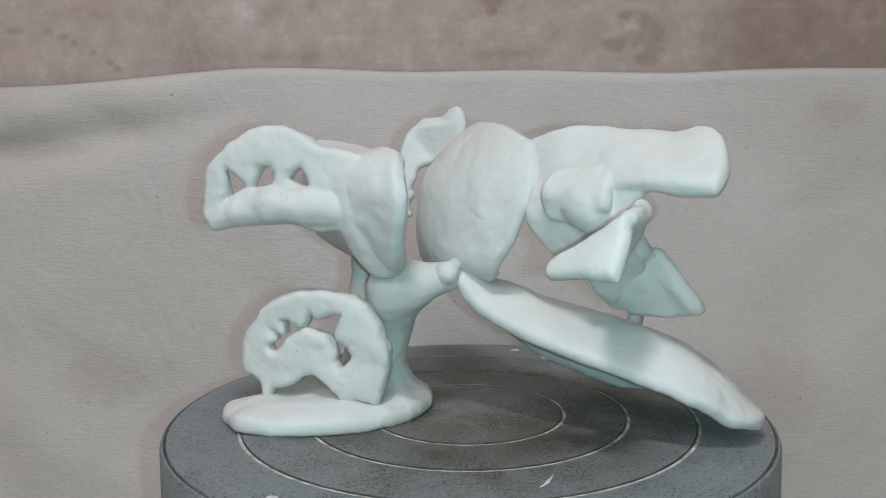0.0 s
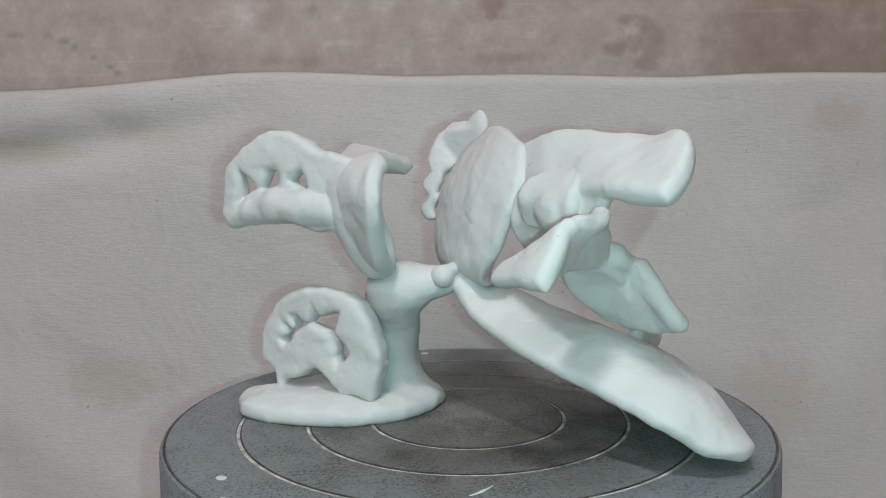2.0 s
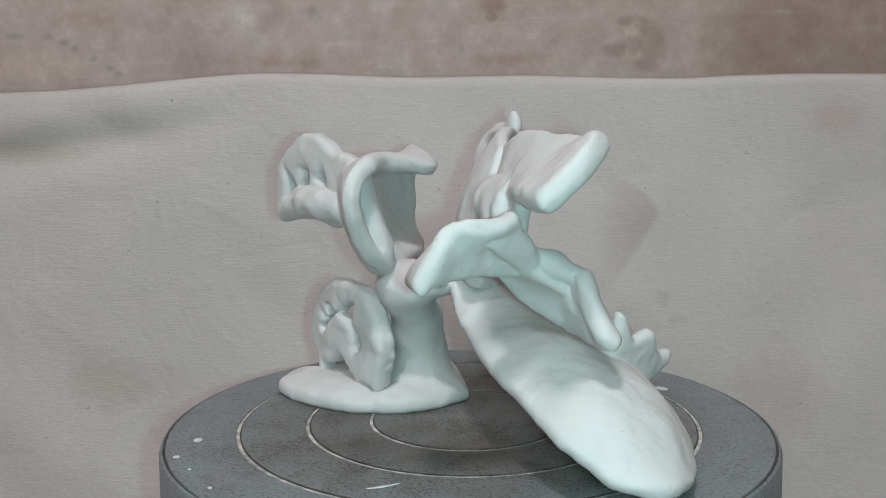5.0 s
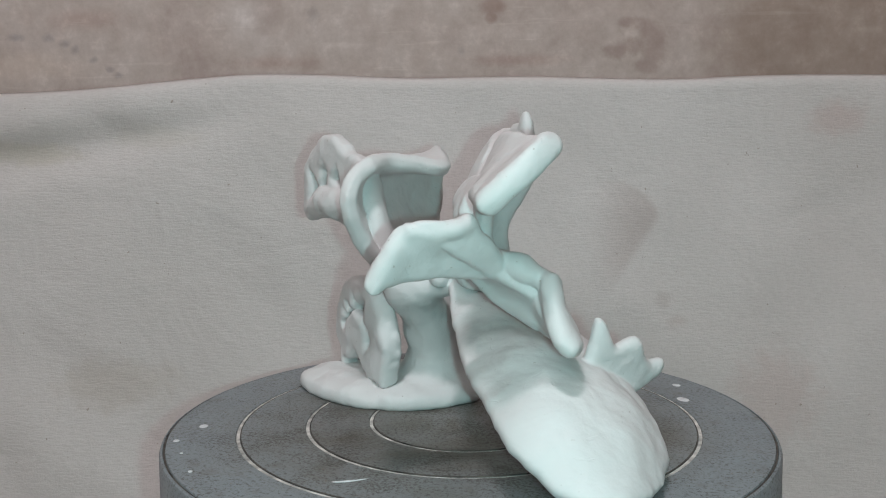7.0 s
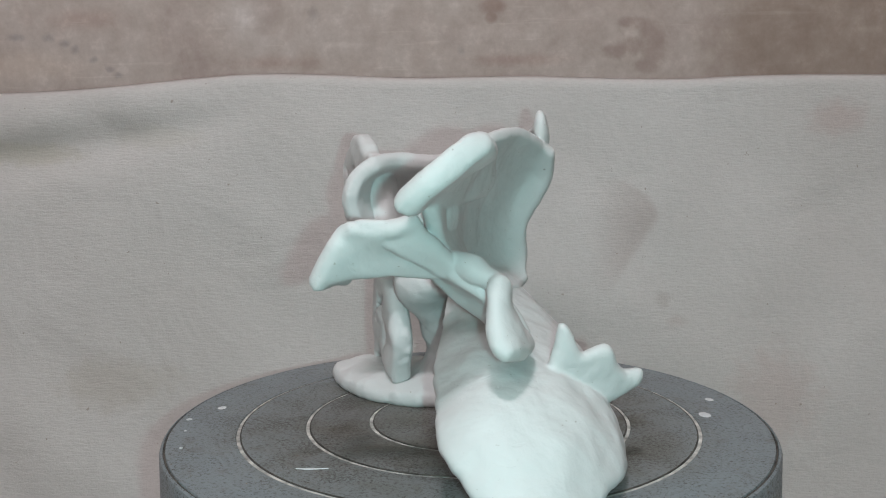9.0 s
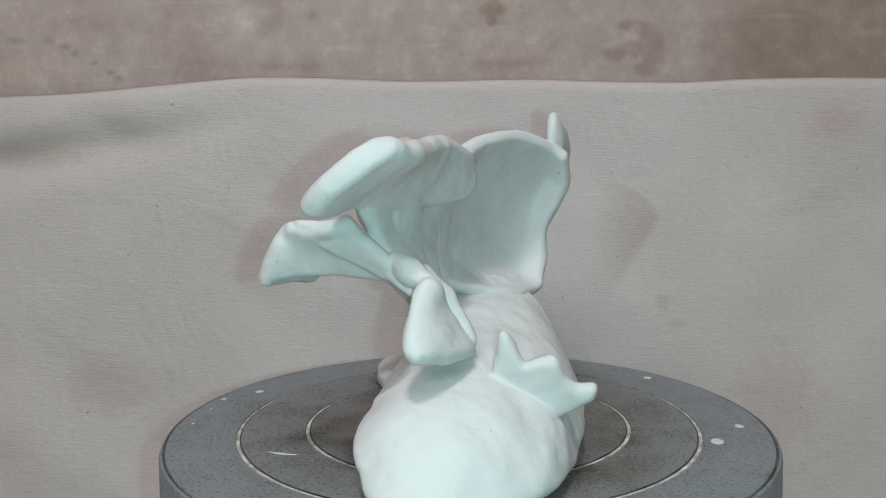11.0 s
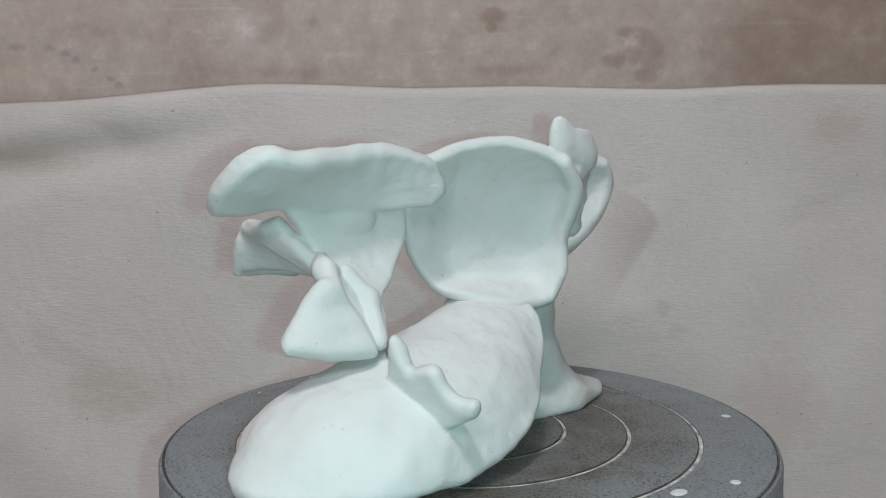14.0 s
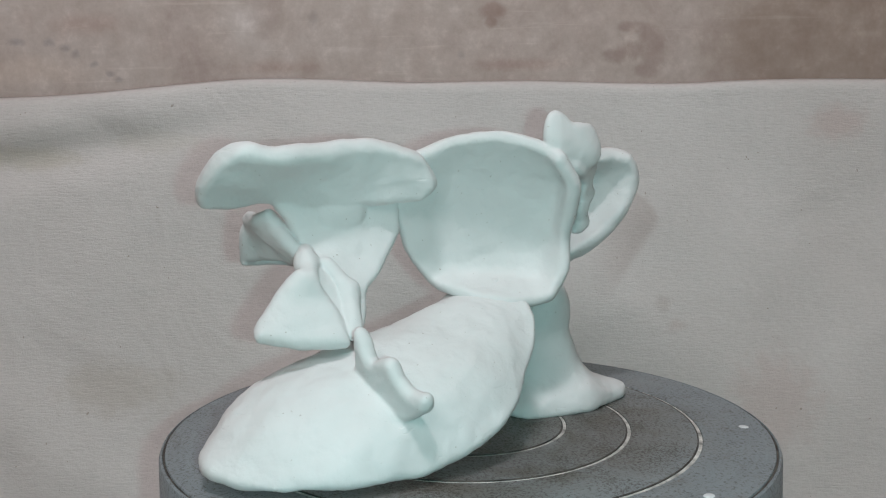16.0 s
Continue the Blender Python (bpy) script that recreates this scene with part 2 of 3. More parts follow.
    bump(n, l, mid.outputs[0], 0.2, 0.002, b.inputs["Normal"])
    return m


WHEEL, CLOTH, WALL = wheel_material(), cloth_material(), wall_material()
SLIP = plain("dried_clay_slip", (0.46, 0.44, 0.41), 0.85, 130, 0.6)
EDGE = plain("dark_ring_line", (0.06, 0.052, 0.045), 0.7, 90, 0.9)
PAINT = plain("white_paint_fleck", (0.62, 0.63, 0.64), 0.6, 400, 0.1)
TABLE = plain("table_board", (0.30, 0.24, 0.18), 0.7, 12, 0.2)
# pale paint of the unseen room sides, set bright to bounce light
ROOM = plain("room_bounce_paint", (0.72, 0.70, 0.67), 0.85, 3, 0.08)

# ---- mesh helpers ----


def finish(name, verts, faces, material, parent=None, label="", smooth=True):
    me = bpy.data.meshes.new(name)
    me.from_pydata([tuple(map(float, v)) for v in verts], [], [tuple(map(int, f)) for f in faces])
    me.validate()
    bm = bmesh.new()
    bm.from_mesh(me)
    bmesh.ops.recalc_face_normals(bm, faces=bm.faces)
    for f in bm.faces:
        f.smooth = smooth
    bm.to_mesh(me)
    bm.free()
    me.materials.append(material)
    ob = new(name, me)
    if parent:
        ob.parent = parent
    if label:
        tagged(ob, label)
    return ob


def spline(points, count):
    """Catmull-Rom through the points along axis 0, resampled to count rows."""
    p = np.asarray(points, float)
    n = len(p)
    if n == 2:
        s = np.linspace(0, 1, count).reshape(-1, *([1] * (p.ndim - 1)))
        return p[0] * (1 - s) + p[1] * s
    ext = np.concatenate([[2 * p[0] - p[1]], p, [2 * p[-1] - p[-2]]])
    out = []
    for s in np.linspace(0, n - 1, count):
        i = min(int(s), n - 2)
        t = s - i
        a, b, c, d = ext[i], ext[i + 1], ext[i + 2], ext[i + 3]
        out.append(0.5 * (2 * b + (c - a) * t + (2 * a - 5 * b + 4 * c - d) * t * t + (3 * b - a - 3 * c + d) * t ** 3))
    return np.array(out)


def lumps(p, size, amount, seed=0.0):
    return np.array([noise.noise_vector(Vector(q) / size + Vector((seed, 7.1, 3.3))) for q in p]) * amount


def sheet(name, net, thick, parent, res=(44, 44), lump=0.001, seed=0.0, material=None, label="", rim=1.0, corner=0.35):
    """A free-form clay slab through a small net of points (in mm), with a rounded rim and rounded corners."""
    net = np.asarray(net, float) / 1000
    nu, nv = res
    g = spline(net, 120)
    g = spline(np.swapaxes(g, 0, 1), 120)          # [v][u]
    g = np.swapaxes(g, 0, 1)
    # a square of parameters drawn in at its corners
    u, v = np.meshgrid(np.linspace(-1, 1, nu), np.linspace(-1, 1, nv), indexing="ij")
    uu, vv = u * np.sqrt(1 - corner * v * v / 2), v * np.sqrt(1 - corner * u * u / 2)
    a, b = (uu + 1) / 2 * 119, (vv + 1) / 2 * 119
    i, j = np.clip(a.astype(int), 0, 118), np.clip(b.astype(int), 0, 118)
    fa, fb = (a - i)[..., None], (b - j)[..., None]
    mid = g[i, j] * (1 - fa) * (1 - fb) + g[i + 1, j] * fa * (1 - fb) + g[i, j + 1] * (1 - fa) * fb + g[i + 1, j + 1] * fa * fb
    du, dv = np.gradient(mid, axis=0), np.gradient(mid, axis=1)
    nrm = np.cross(du, dv)
    nrm /= np.linalg.norm(nrm, axis=2, keepdims=True) + 1e-12
    # distance from the rim, in metres, along the net's own lines
    lu, lv = np.linalg.norm(du, axis=2), np.linalg.norm(dv, axis=2)
    cu, cv = np.cumsum(lu, 0) - lu, np.cumsum(lv, 1) - lv
    d = np.minimum(np.minimum(cu, cu[-1:] - cu), np.minimum(cv, cv[:, -1:] - cv)).clip(0)
    half = thick / 2000 * rim
    k = (d / half).clip(0, 1)
    h = (thick / 2000 * np.sqrt(np.maximum(0, 1 - (1 - k) ** 2)))[..., None]
    pts = []
    for side in (1, -1):
        q = (mid + side * nrm * h).reshape(-1, 3)
        pts.append(q + lumps(mid.reshape(-1, 3), 0.016, lump, seed) + lumps(q, 0.006, lump * 0.35, seed + 5))
    verts = np.concatenate(pts)
    n1 = nu * nv
    faces = []
    for x in range(nu - 1):
        for y in range(nv - 1):
            q = (x * nv + y, (x + 1) * nv + y, (x + 1) * nv + y + 1, x * nv + y + 1)
            faces.append(q)
            faces.append(tuple(c + n1 for c in reversed(q)))
    ob = finish(name, verts, faces, material or CLAY, parent, label)
    bm = bmesh.new()
    bm.from_mesh(ob.data)
    bmesh.ops.remove_doubles(bm, verts=bm.verts, dist=0.0003)
    bmesh.ops.recalc_face_normals(bm, faces=bm.faces)
    bm.to_mesh(ob.data)
    bm.free()
    return ob


def isosurface(name, field, low, high, step, parent, material=None, label="", lump=0.0009):
    """Surface nets: a closed mesh where field(points) crosses zero (negative inside); metres."""
    low, high = np.asarray(low, float), np.asarray(high, float)
    n = np.ceil((high - low) / step).astype(int) + 1
    axes = [low[k] + step * np.arange(n[k]) for k in range(3)]
    gx = np.stack(np.meshgrid(*axes, indexing="ij"), -1)
    f = field(gx.reshape(-1, 3)).reshape(n)
    inside = f < 0
    cell = np.zeros(n - 1, int)
    for a in (0, 1):
        for b in (0, 1):
            for c in (0, 1):
                cell += inside[a:n[0] - 1 + a, b:n[1] - 1 + b, c:n[2] - 1 + c]
    active = (cell > 0) & (cell < 8)
    index = -np.ones(n - 1, int)
    index[active] = np.arange(active.sum())
    where = np.argwhere(active)
    total, count = np.zeros((len(where), 3)), np.zeros(len(where))
    corners = [(a, b, c) for a in (0, 1) for b in (0, 1) for c in (0, 1)]
    for p in corners:
        for ax in range(3):
            if p[ax]:
                continue
            q = list(p)
            q[ax] = 1
            fa, fb = f[tuple((where + p).T)], f[tuple((where + q).T)]
            cross = (fa < 0) != (fb < 0)
            t = np.where(cross, fa / np.where(cross, fa - fb, 1), 0)
            pt = where + np.array(p) + t[:, None] * (np.array(q) - np.array(p))
            total += np.where(cross[:, None], pt, 0)
            count += cross
    verts = low + step * total / count[:, None]
    faces = []
    for ax in range(3):
        o1, o2 = [k for k in range(3) if k != ax]
        lo = [slice(None)] * 3
        hi = [slice(None)] * 3
        lo[ax], hi[ax] = slice(0, n[ax] - 1), slice(1, n[ax])
        for e in np.argwhere(inside[tuple(lo)] != inside[tuple(hi)]):
            if e[o1] < 1 or e[o2] < 1 or e[o1] >= n[o1] - 1 or e[o2] >= n[o2] - 1:
                continue
            q = []
            for s, t in ((1, 1), (0, 1), (0, 0), (1, 0)):
                c = e.copy()
                c[o1] -= s
                c[o2] -= t
                q.append(index[tuple(c)])
            faces.append(q)
    verts = verts + lumps(verts, 0.015, lump) + lumps(verts, 0.006, lump * 0.4, 3.0)
    return finish(name, verts, faces, material or CLAY, parent, label)


def union(parts, k):
    """Smooth union of distance arrays."""
    out = parts[0]
    for d in parts[1:]:
        h = np.clip(0.5 + 0.5 * (out - d) / k, 0, 1)
        out = out * (1 - h) + d * h - k * h * (1 - h)
    return out


def rod(p, a, b, ra, rb):
    a, b = np.asarray(a) / 1000, np.asarray(b) / 1000
    t = np.clip(((p - a) @ (b - a)) / ((b - a) @ (b - a)), 0, 1)
    return np.linalg.norm(p - a - t[:, None] * (b - a), axis=1) - (ra + (rb - ra) * t) / 1000


def blob(p, c, r, turn=0.0):
    q = p - np.asarray(c) / 1000
    s, k = math.sin(radians(turn)), math.cos(radians(turn))
    q = np.stack([k * q[:, 0] + s * q[:, 1], -s * q[:, 0] + k * q[:, 1], q[:, 2]], 1)
    r = np.asarray(r) / 1000
    return (np.linalg.norm(q / r, axis=1) - 1) * r.min()


def outline_distance(p, ring):
    """Signed distance of 2D points from a closed outline (negative inside)."""
    ring = np.asarray(ring, float)
    best, inside = np.full(len(p), 1e9), np.zeros(len(p), bool)
    for a, b in zip(ring, np.roll(ring, -1, 0)):
        e = b - a
        t = np.clip(((p - a) @ e) / (e @ e + 1e-12), 0, 1)
        best = np.minimum(best, np.linalg.norm(p - a - t[:, None] * e, axis=1))
        over = (a[1] > p[:, 1]) != (b[1] > p[:, 1])
        x = a[0] + (p[:, 1] - a[1]) / np.where(over, b[1] - a[1], 1) * e[0]
        inside ^= over & (p[:, 0] < x)
    return np.where(inside, -best, best)


def fused(name, parts, voxel, smooth, parent, label=""):
    """One clay piece out of several overlapping forms, its joints smeared over."""
    bm = bmesh.new()
    for ob in parts:
        bm.from_mesh(ob.data)
        bpy.data.objects.remove(ob)
    me = bpy.data.meshes.new(name)
    bm.to_mesh(me)
    bm.free()
    me.materials.append(CLAY)
    ob = new(name, me)
    ob.parent = parent
    re = ob.modifiers.new("weld", "REMESH")
    re.mode, re.voxel_size, re.use_smooth_shade = "VOXEL", voxel, True
    sm = ob.modifiers.new("smear", "SMOOTH")
    sm.factor, sm.iterations = 0.5, smooth
    tex = bpy.data.textures.new("clay_lumps", "CLOUDS")
    tex.noise_scale, tex.noise_depth = 0.011, 2
    di = ob.modifiers.new("lumps", "DISPLACE")
    di.texture, di.strength, di.mid_level, di.texture_coords = tex, 0.0012, 0.5, "LOCAL"
    sw = ob.modifiers.new("swell", "DISPLACE")
    sw.strength, sw.mid_level = 0.0007, 0.0
    return tagged(ob, label) if label else ob


# ---- the place ----


def box(name, low, high, material, kind="structure", label="", bevel=0.0):
    bm = bmesh.new()
    bmesh.ops.create_cube(bm, size=1.0)
    for v in bm.verts:
        v.co = Vector([low[k] + (v.co[k] + 0.5) * (high[k] - low[k]) for k in range(3)])
    if bevel:
        bmesh.ops.bevel(bm, geom=bm.edges[:], offset=bevel, segments=2, affect="EDGES")
    me = bpy.data.meshes.new(name)
    bm.to_mesh(me)
    bm.free()
    me.materials.append(material)
    return tagged(new(name, me), label, kind=kind)


TABLE_Z = -0.22
CLOTH_Y = 0.235


def room():
    box("floor", (-2.2, -2.6, -0.93), (2.2, 0.70, -0.88), ROOM)
    box("wall_back", (-2.2, 0.40, -0.88), (2.2, 0.52, 1.55), WALL, label="brown stained plaster wall with old marks")
    # unseen walls and ceiling, added to close the room and bounce its light
    box("wall_front", (-2.2, -2.6, -0.88), (2.2, -2.5, 1.55), ROOM)
    box("wall_left", (-2.3, -2.6, -0.88), (-2.2, 0.52, 1.55), ROOM)
    box("wall_right", (2.2, -2.6, -0.88), (2.3, 0.52, 1.55), ROOM)
    box("ceiling", (-2.3, -2.6, 1.55), (2.3, 0.52, 1.60), ROOM)


def work_table():
    t = tagged(new("work_table"), "wooden studio table under the canvas cloth", "table")
    t.location = (0, 0, 0)
    top = box("tabletop", (-0.8, -0.55, TABLE_Z - 0.035), (0.8, 0.38, TABLE_Z - 0.004), TABLE, kind="", bevel=0.003)
    top.parent = t
    for x in (-0.74, 0.74):
        for y in (-0.49, 0.32):
            leg = box("leg", (x - 0.03, y - 0.03, -0.88), (x + 0.03, y + 0.03, TABLE_Z - 0.035), TABLE, kind="")
            leg.parent = t
    return t


def canvas_cloth():
    """One length of canvas: over the table, up behind the wheel, its hem just under the wall's marks."""
    nu, nv = 220, 150
    verts, faces = [], []
    for i in range(nu):
        x = -0.62 + 1.24 * i / (nu - 1)
        hem = 0.2005 - 0.0105 * math.exp(-((x + 0.36) / 0.12) ** 2) - 0.012 * max(0, -(x + 0.36)) + 0.0035 * math.exp(-((x + 0.19) / 0.13) ** 2) - 0.0012 * math.sin(9 * x + 1) + 0.0008 * math.sin(31 * x) - 0.0027 * min(1.0, max(0.0, (x - 0.06) / 0.12))
        for j in range(nv):
            s = j / (nv - 1)
            if s < 0.3:            # on the table
                y, z = -0.30 + (CLOTH_Y - 0.06 + 0.30) * s / 0.3, TABLE_Z
            elif s < 0.45:         # the sweep upwards
                a = (s - 0.3) / 0.15 * math.pi / 2
                y, z = CLOTH_Y - 0.06 + 0.06 * math.sin(a), TABLE_Z + 0.06 * (1 - math.cos(a))
            else:
                k = (s - 0.45) / 0.55
                z = TABLE_Z + 0.06 + (hem - TABLE_Z - 0.06) * k
                y = CLOTH_Y + 0.035 * k
            up = max(0.0, min(1.0, (z - TABLE_Z) / 0.12))
            fold = 0.010 * noise.noise((x * 4 + z * 5, z * 5, 2.0)) + 0.005 * noise.noise((x * 9 + z * 14, z * 4, 8.0)) * min(1.0, max(0.0, (0.02 - z) / 0.08)) + 0.0030 * noise.noise((x * 17 + z * 6, z * 15, 5.0))
            # a slack fold that slants down to one side near the hem
            line = 0.140 + 0.16 * (x + 0.33)
            w = math.exp(-((z - line) / (0.012 + 0.05 * max(0, -0.2 - x))) ** 2) * max(0.0, min(1.0, (-0.17 - x) / 0.1))
            fold += (0.0065 + 0.004 * min(1.0, max(0.0, (-0.3 - x) / 0.06))) * w - 0.004 * math.exp(-((z - line - 0.03) / 0.02) ** 2) * max(0.0, min(1.0, (-0.15 - x) / 0.1))
            y += fold * up
            if k_top(s) > 0:       # the hem turns back over its rail
                y += 0.012 * k_top(s) ** 2
                z -= 0.003 * k_top(s) ** 2
            verts.append((x, y, z + (0.002 * noise.noise((x * 7, y * 7, 0)) if s < 0.3 else 0)))
    for i in range(nu - 1):
        for j in range(nv - 1):
            faces.append((i * nv + j, (i + 1) * nv + j, (i + 1) * nv + j + 1, i * nv + j + 1))
    ob = finish("canvas_cloth", verts, faces, CLOTH)
    sol = ob.modifiers.new("thickness", "SOLIDIFY")
    sol.thickness = 0.0012
    sol.offset = 1.0
    return tagged(ob, "creased off-white cotton canvas hung as a backdrop", "cloth")


def k_top(s):
    return max(0.0, (s - 0.985) / 0.015)


room()
work_table()
canvas_cloth()

# ---- the banding wheel ----


def lathe(name, profile, material, parent, segments=160, label=""):
    verts, faces = [], []
    n = len(profile)
    for i in range(segments):
        a = 2 * math.pi * i / segments
        for r, z in profile:
            verts.append((r * math.cos(a), r * math.sin(a), z))
    for i in range(segments):
        k = (i + 1) % segments
        for j in range(n - 1):
            faces.append((i * n + j, k * n + j, k * n + j + 1, i * n + j + 1))
    ob = finish(name, verts, faces, material, parent, label)
    bm = bmesh.new()
    bm.from_mesh(ob.data)
    bmesh.ops.remove_doubles(bm, verts=bm.verts, dist=1e-5)
    for e in bm.edges:
        if len(e.link_faces) == 2 and e.calc_face_angle(0) > radians(30):
            e.smooth = False
    bmesh.ops.recalc_face_normals(bm, faces=bm.faces)
    bm.to_mesh(ob.data)
    bm.free()
    return ob


GROOVES = (0.04975, 0.0818, 0.1158)


def banding_wheel():
    w = tagged(new("banding_wheel"), "worn grey metal banding wheel with ring grooves", "turntable")
    top = [(0.0, 0.0)]
    for r in GROOVES:
        top += [(r - 0.0012, 0.0), (r - 0.0009, -0.0006), (r + 0.0009, -0.0006), (r + 0.0012, 0.0)]
    top += [(0.1492, 0.0), (0.1495, -0.0010), (0.1503, -0.0010), (0.1506, -0.0002), (0.1516, -0.0008), (0.1522, -0.0025), (0.1525, -0.024),
            (0.1510, -0.027), (0.1440, -0.027), (0.1420, -0.012), (0.030, -0.012), (0.026, -0.04), (0.0, -0.04)]
    lathe("disc", top, WHEEL, w)
    for r in GROOVES:
        lathe("groove_line", [(r - 0.0008, -0.00045), (r + 0.0008, -0.00045), (r + 0.0008, -0.0007), (r - 0.0008, -0.0007), (r - 0.0008, -0.00045)], SLIP, w,
              label="pale clay-filled groove")
        # a thin dark ring just inside each groove
        lathe("groove_dark_line", [(r - 0.0016, 0.00006), (r - 0.0010, 0.00006), (r - 0.0010, -0.0004), (r - 0.0016, 0.00006)], EDGE, w, label="dark line along the groove")
    lathe("rim_line", [(0.1495, -0.0006), (0.1503, -0.0006), (0.1503, -0.0012), (0.1495, -0.0012), (0.1495, -0.0006)], EDGE, w, label="dark line along the rim")
    for x, y, r, s in ((91, 102.3, 2.2, 1.3), (98.5, 74.2, 3.0, 1.5), (-120, -61, 2.2, 1.3), (-118, -84, 1.6, 1.1), (0.5, 139.3, 2.4, 1.1), (-85, -114, 1.0, 1.2), (-104, -97, 0.8, 0.8)):
        a = math.atan2(y, x)
        prof = [(0.0, 0.00035), (r * 0.00065, 0.0003), (r * 0.0009, 0.00015), (r * 0.001, 0.0)]
        f = lathe("paint_fleck", prof, PAINT, w, 14)
        f.matrix_basis = Matrix.Translation((x / 1000, y / 1000, 0)) @ Matrix.Rotation(a, 4, "Z") @ Matrix.Diagonal((1, s, 1, 1))
    streak = [[(-22 + 14 * k, -102 + 5 * k + 5 * k * k - 1.2 * (1 - abs(2 * k - 1)), 0.1) for k in np.linspace(0, 1, 5)],
              [(-22 + 14 * k, -102 + 5 * k + 5 * k * k + 1.2 * (1 - abs(2 * k - 1)), 0.1) for k in np.linspace(0, 1, 5)]]
    sheet("paint_streak", streak, 0.5, w, (6, 16), 0.0002, material=PAINT)
    return w


wheel = banding_wheel()


def wheel_stand():
    s = tagged(new("wheel_stand"), "cast metal foot and shaft under the wheel", "stand")
    lathe("shaft", [(0.0, -0.0405), (0.019, -0.0405), (0.019, -0.185), (0.0, -0.185)], WHEEL, s, 40)
    lathe("foot", [(0.0, -0.18), (0.028, -0.18), (0.04, -0.195), (0.085, -0.205), (0.092, -0.209), (0.092, TABLE_Z + 0.003), (0.0, TABLE_Z + 0.003)], WHEEL, s, 80)
    return s


wheel_stand()

# ---- the clay sculpture (millimetres in the wheel's own space) ----
clay = tagged(new("clay_sculpture"), "white unglazed clay abstract sculpture of petals and toothed forms", "sculpture")


def foot_and_stem():
    ring = [(-117, 40), (-113, 20), (-98, 8), (-85, 0), (-63, -6), (-38, -3), (-22, 6), (-10, 22), (-8, 33), (-20, 46), (-34, 68), (-46, 84), (-58, 86), (-72, 70), (-92, 58), (-112, 52)]

    ring = spline(np.array(ring + ring[:1], float), 80)[:-1]

    def field(p):
        q = p * 1000
        d2 = outline_distance(q[:, :2], ring)
        t = np.clip(-d2 / 14, 0, 1)
        top = 5 + 6.5 * np.sqrt(t)
        plate = np.maximum(np.maximum(d2, q[:, 2] - top), 0.3 - q[:, 2]) / 1000
        stem = [rod(p, (-36, 38, 3), (-34, 33, 25), 23.5, 9.3), rod(p, (-38, 54, 3), (-36, 46, 28), 17, 7.5), rod(p, (-34, 33, 25), (-34, 28, 46), 9.3, 8), rod(p, (-36, 46, 28), (-36, 43, 56), 7.5, 7),
                rod(p, (-34, 28, 46), (-37, 9, 68), 8, 8.5), rod(p, (-36, 43, 56), (-40, 42, 78), 7, 6), rod(p, (-38, 6, 66), (-9, 0, 71), 8.5, 5.5), rod(p, (-30, 12, 70), (-10, 10, 72), 3.5, 3), rod(p, (-31, 6, 65), (-34, 24, 43), 6, 6.5)]
        d = union([plate] + stem, 0.015)
        return np.maximum(d, 0.0003 - p[:, 2])
    return isosurface("stem_and_foot", field, (-0.13, -0.02, -0.003), (0.006, 0.1, 0.095), 0.0016, clay)


def plate_axes(a, b):
    """A wall-like plate's frame: origin a, level axis towards b."""
    a, b = np.array(a, float), np.array(b, float)
    e = b - a
    e[2] = 0
    e /= np.linalg.norm(e)
    return a, e, np.array([-e[1], e[0], 0.0])


def toothed_ring(name, origin, along, outer, holes, thick, lean=0.0, bow=0.0):
    a, e, nrm = plate_axes(origin, along)
    outer, holes = np.array(outer, float), [np.array(h, float) for h in holes]
    soft = spline(np.concatenate([outer, outer[:1]]), len(outer) * 5)[:-1]

    def field(p):
        q = p * 1000 - a
        s, z, w = q @ e, p[:, 2] * 1000, q @ nrm
        w = w - lean * (z - outer[:, 1].mean()) - bow * ((s - outer[:, 0].mean()) / 30) ** 2
        pts = np.stack([s, z], 1)
        d = outline_distance(pts, soft)
        for h in holes:
            d = np.maximum(d, -outline_distance(pts, h))
        for size, much in ((9.0, 1.0), (3.5, 0.7)):
            d = d + much * np.array([noise.noise((x / size, y / size, v / size)) for x, y, v in zip(pts[:, 0], pts[:, 1], w)]) * (np.abs(d) < 6)
        r = thick * 0.28
        k = np.stack([d + r, np.abs(w) - thick / 2 + r], 1)
        return (np.minimum(k.max(1), 0) + np.linalg.norm(np.maximum(k, 0), axis=1) - r) / 1000
    lo = a + e * outer[:, 0].min()
    hi = a + e * outer[:, 0].max()
    m = 12 + abs(bow) * 2
    low = np.minimum(lo, hi)[:2] - m
    high = np.maximum(lo, hi)[:2] + m
    return isosurface(name, field, (low[0] / 1000, low[1] / 1000, outer[:, 1].min() / 1000 - 0.006), (high[0] / 1000, high[1] / 1000, outer[:, 1].max() / 1000 + 0.006), 0.0013, clay)


dish, petals, leaf = [], [], []
stand = [foot_and_stem()]
# upper toothed ring: level distance along its plane, height
upper = toothed_ring("upper_toothed_ring", (-121, 46, 0), (-60.5, 3, 0),
                     [(2, 117), (6, 129), (15, 138), (24, 144), (33, 147), (44, 146), (54, 142), (61, 137), (72, 135), (83, 129), (86, 113), (74, 99), (62, 98), (50, 100), (33, 101), (16, 100), (8, 98.5), (2, 105)],
                     [[(13.5, 127.5), (18.5, 123), (24.2, 118), (17, 113.5), (11.5, 109.5), (13, 118)], [(30.5, 127.5), (36, 128.5), (38.3, 124), (37, 119.5), (25.5, 117), (28.6, 121.8)],
                      [(52, 130), (54.8, 119), (54, 116.5), (45.5, 120.5), (43.8, 122.5), (49.4, 127.6)]], 9)


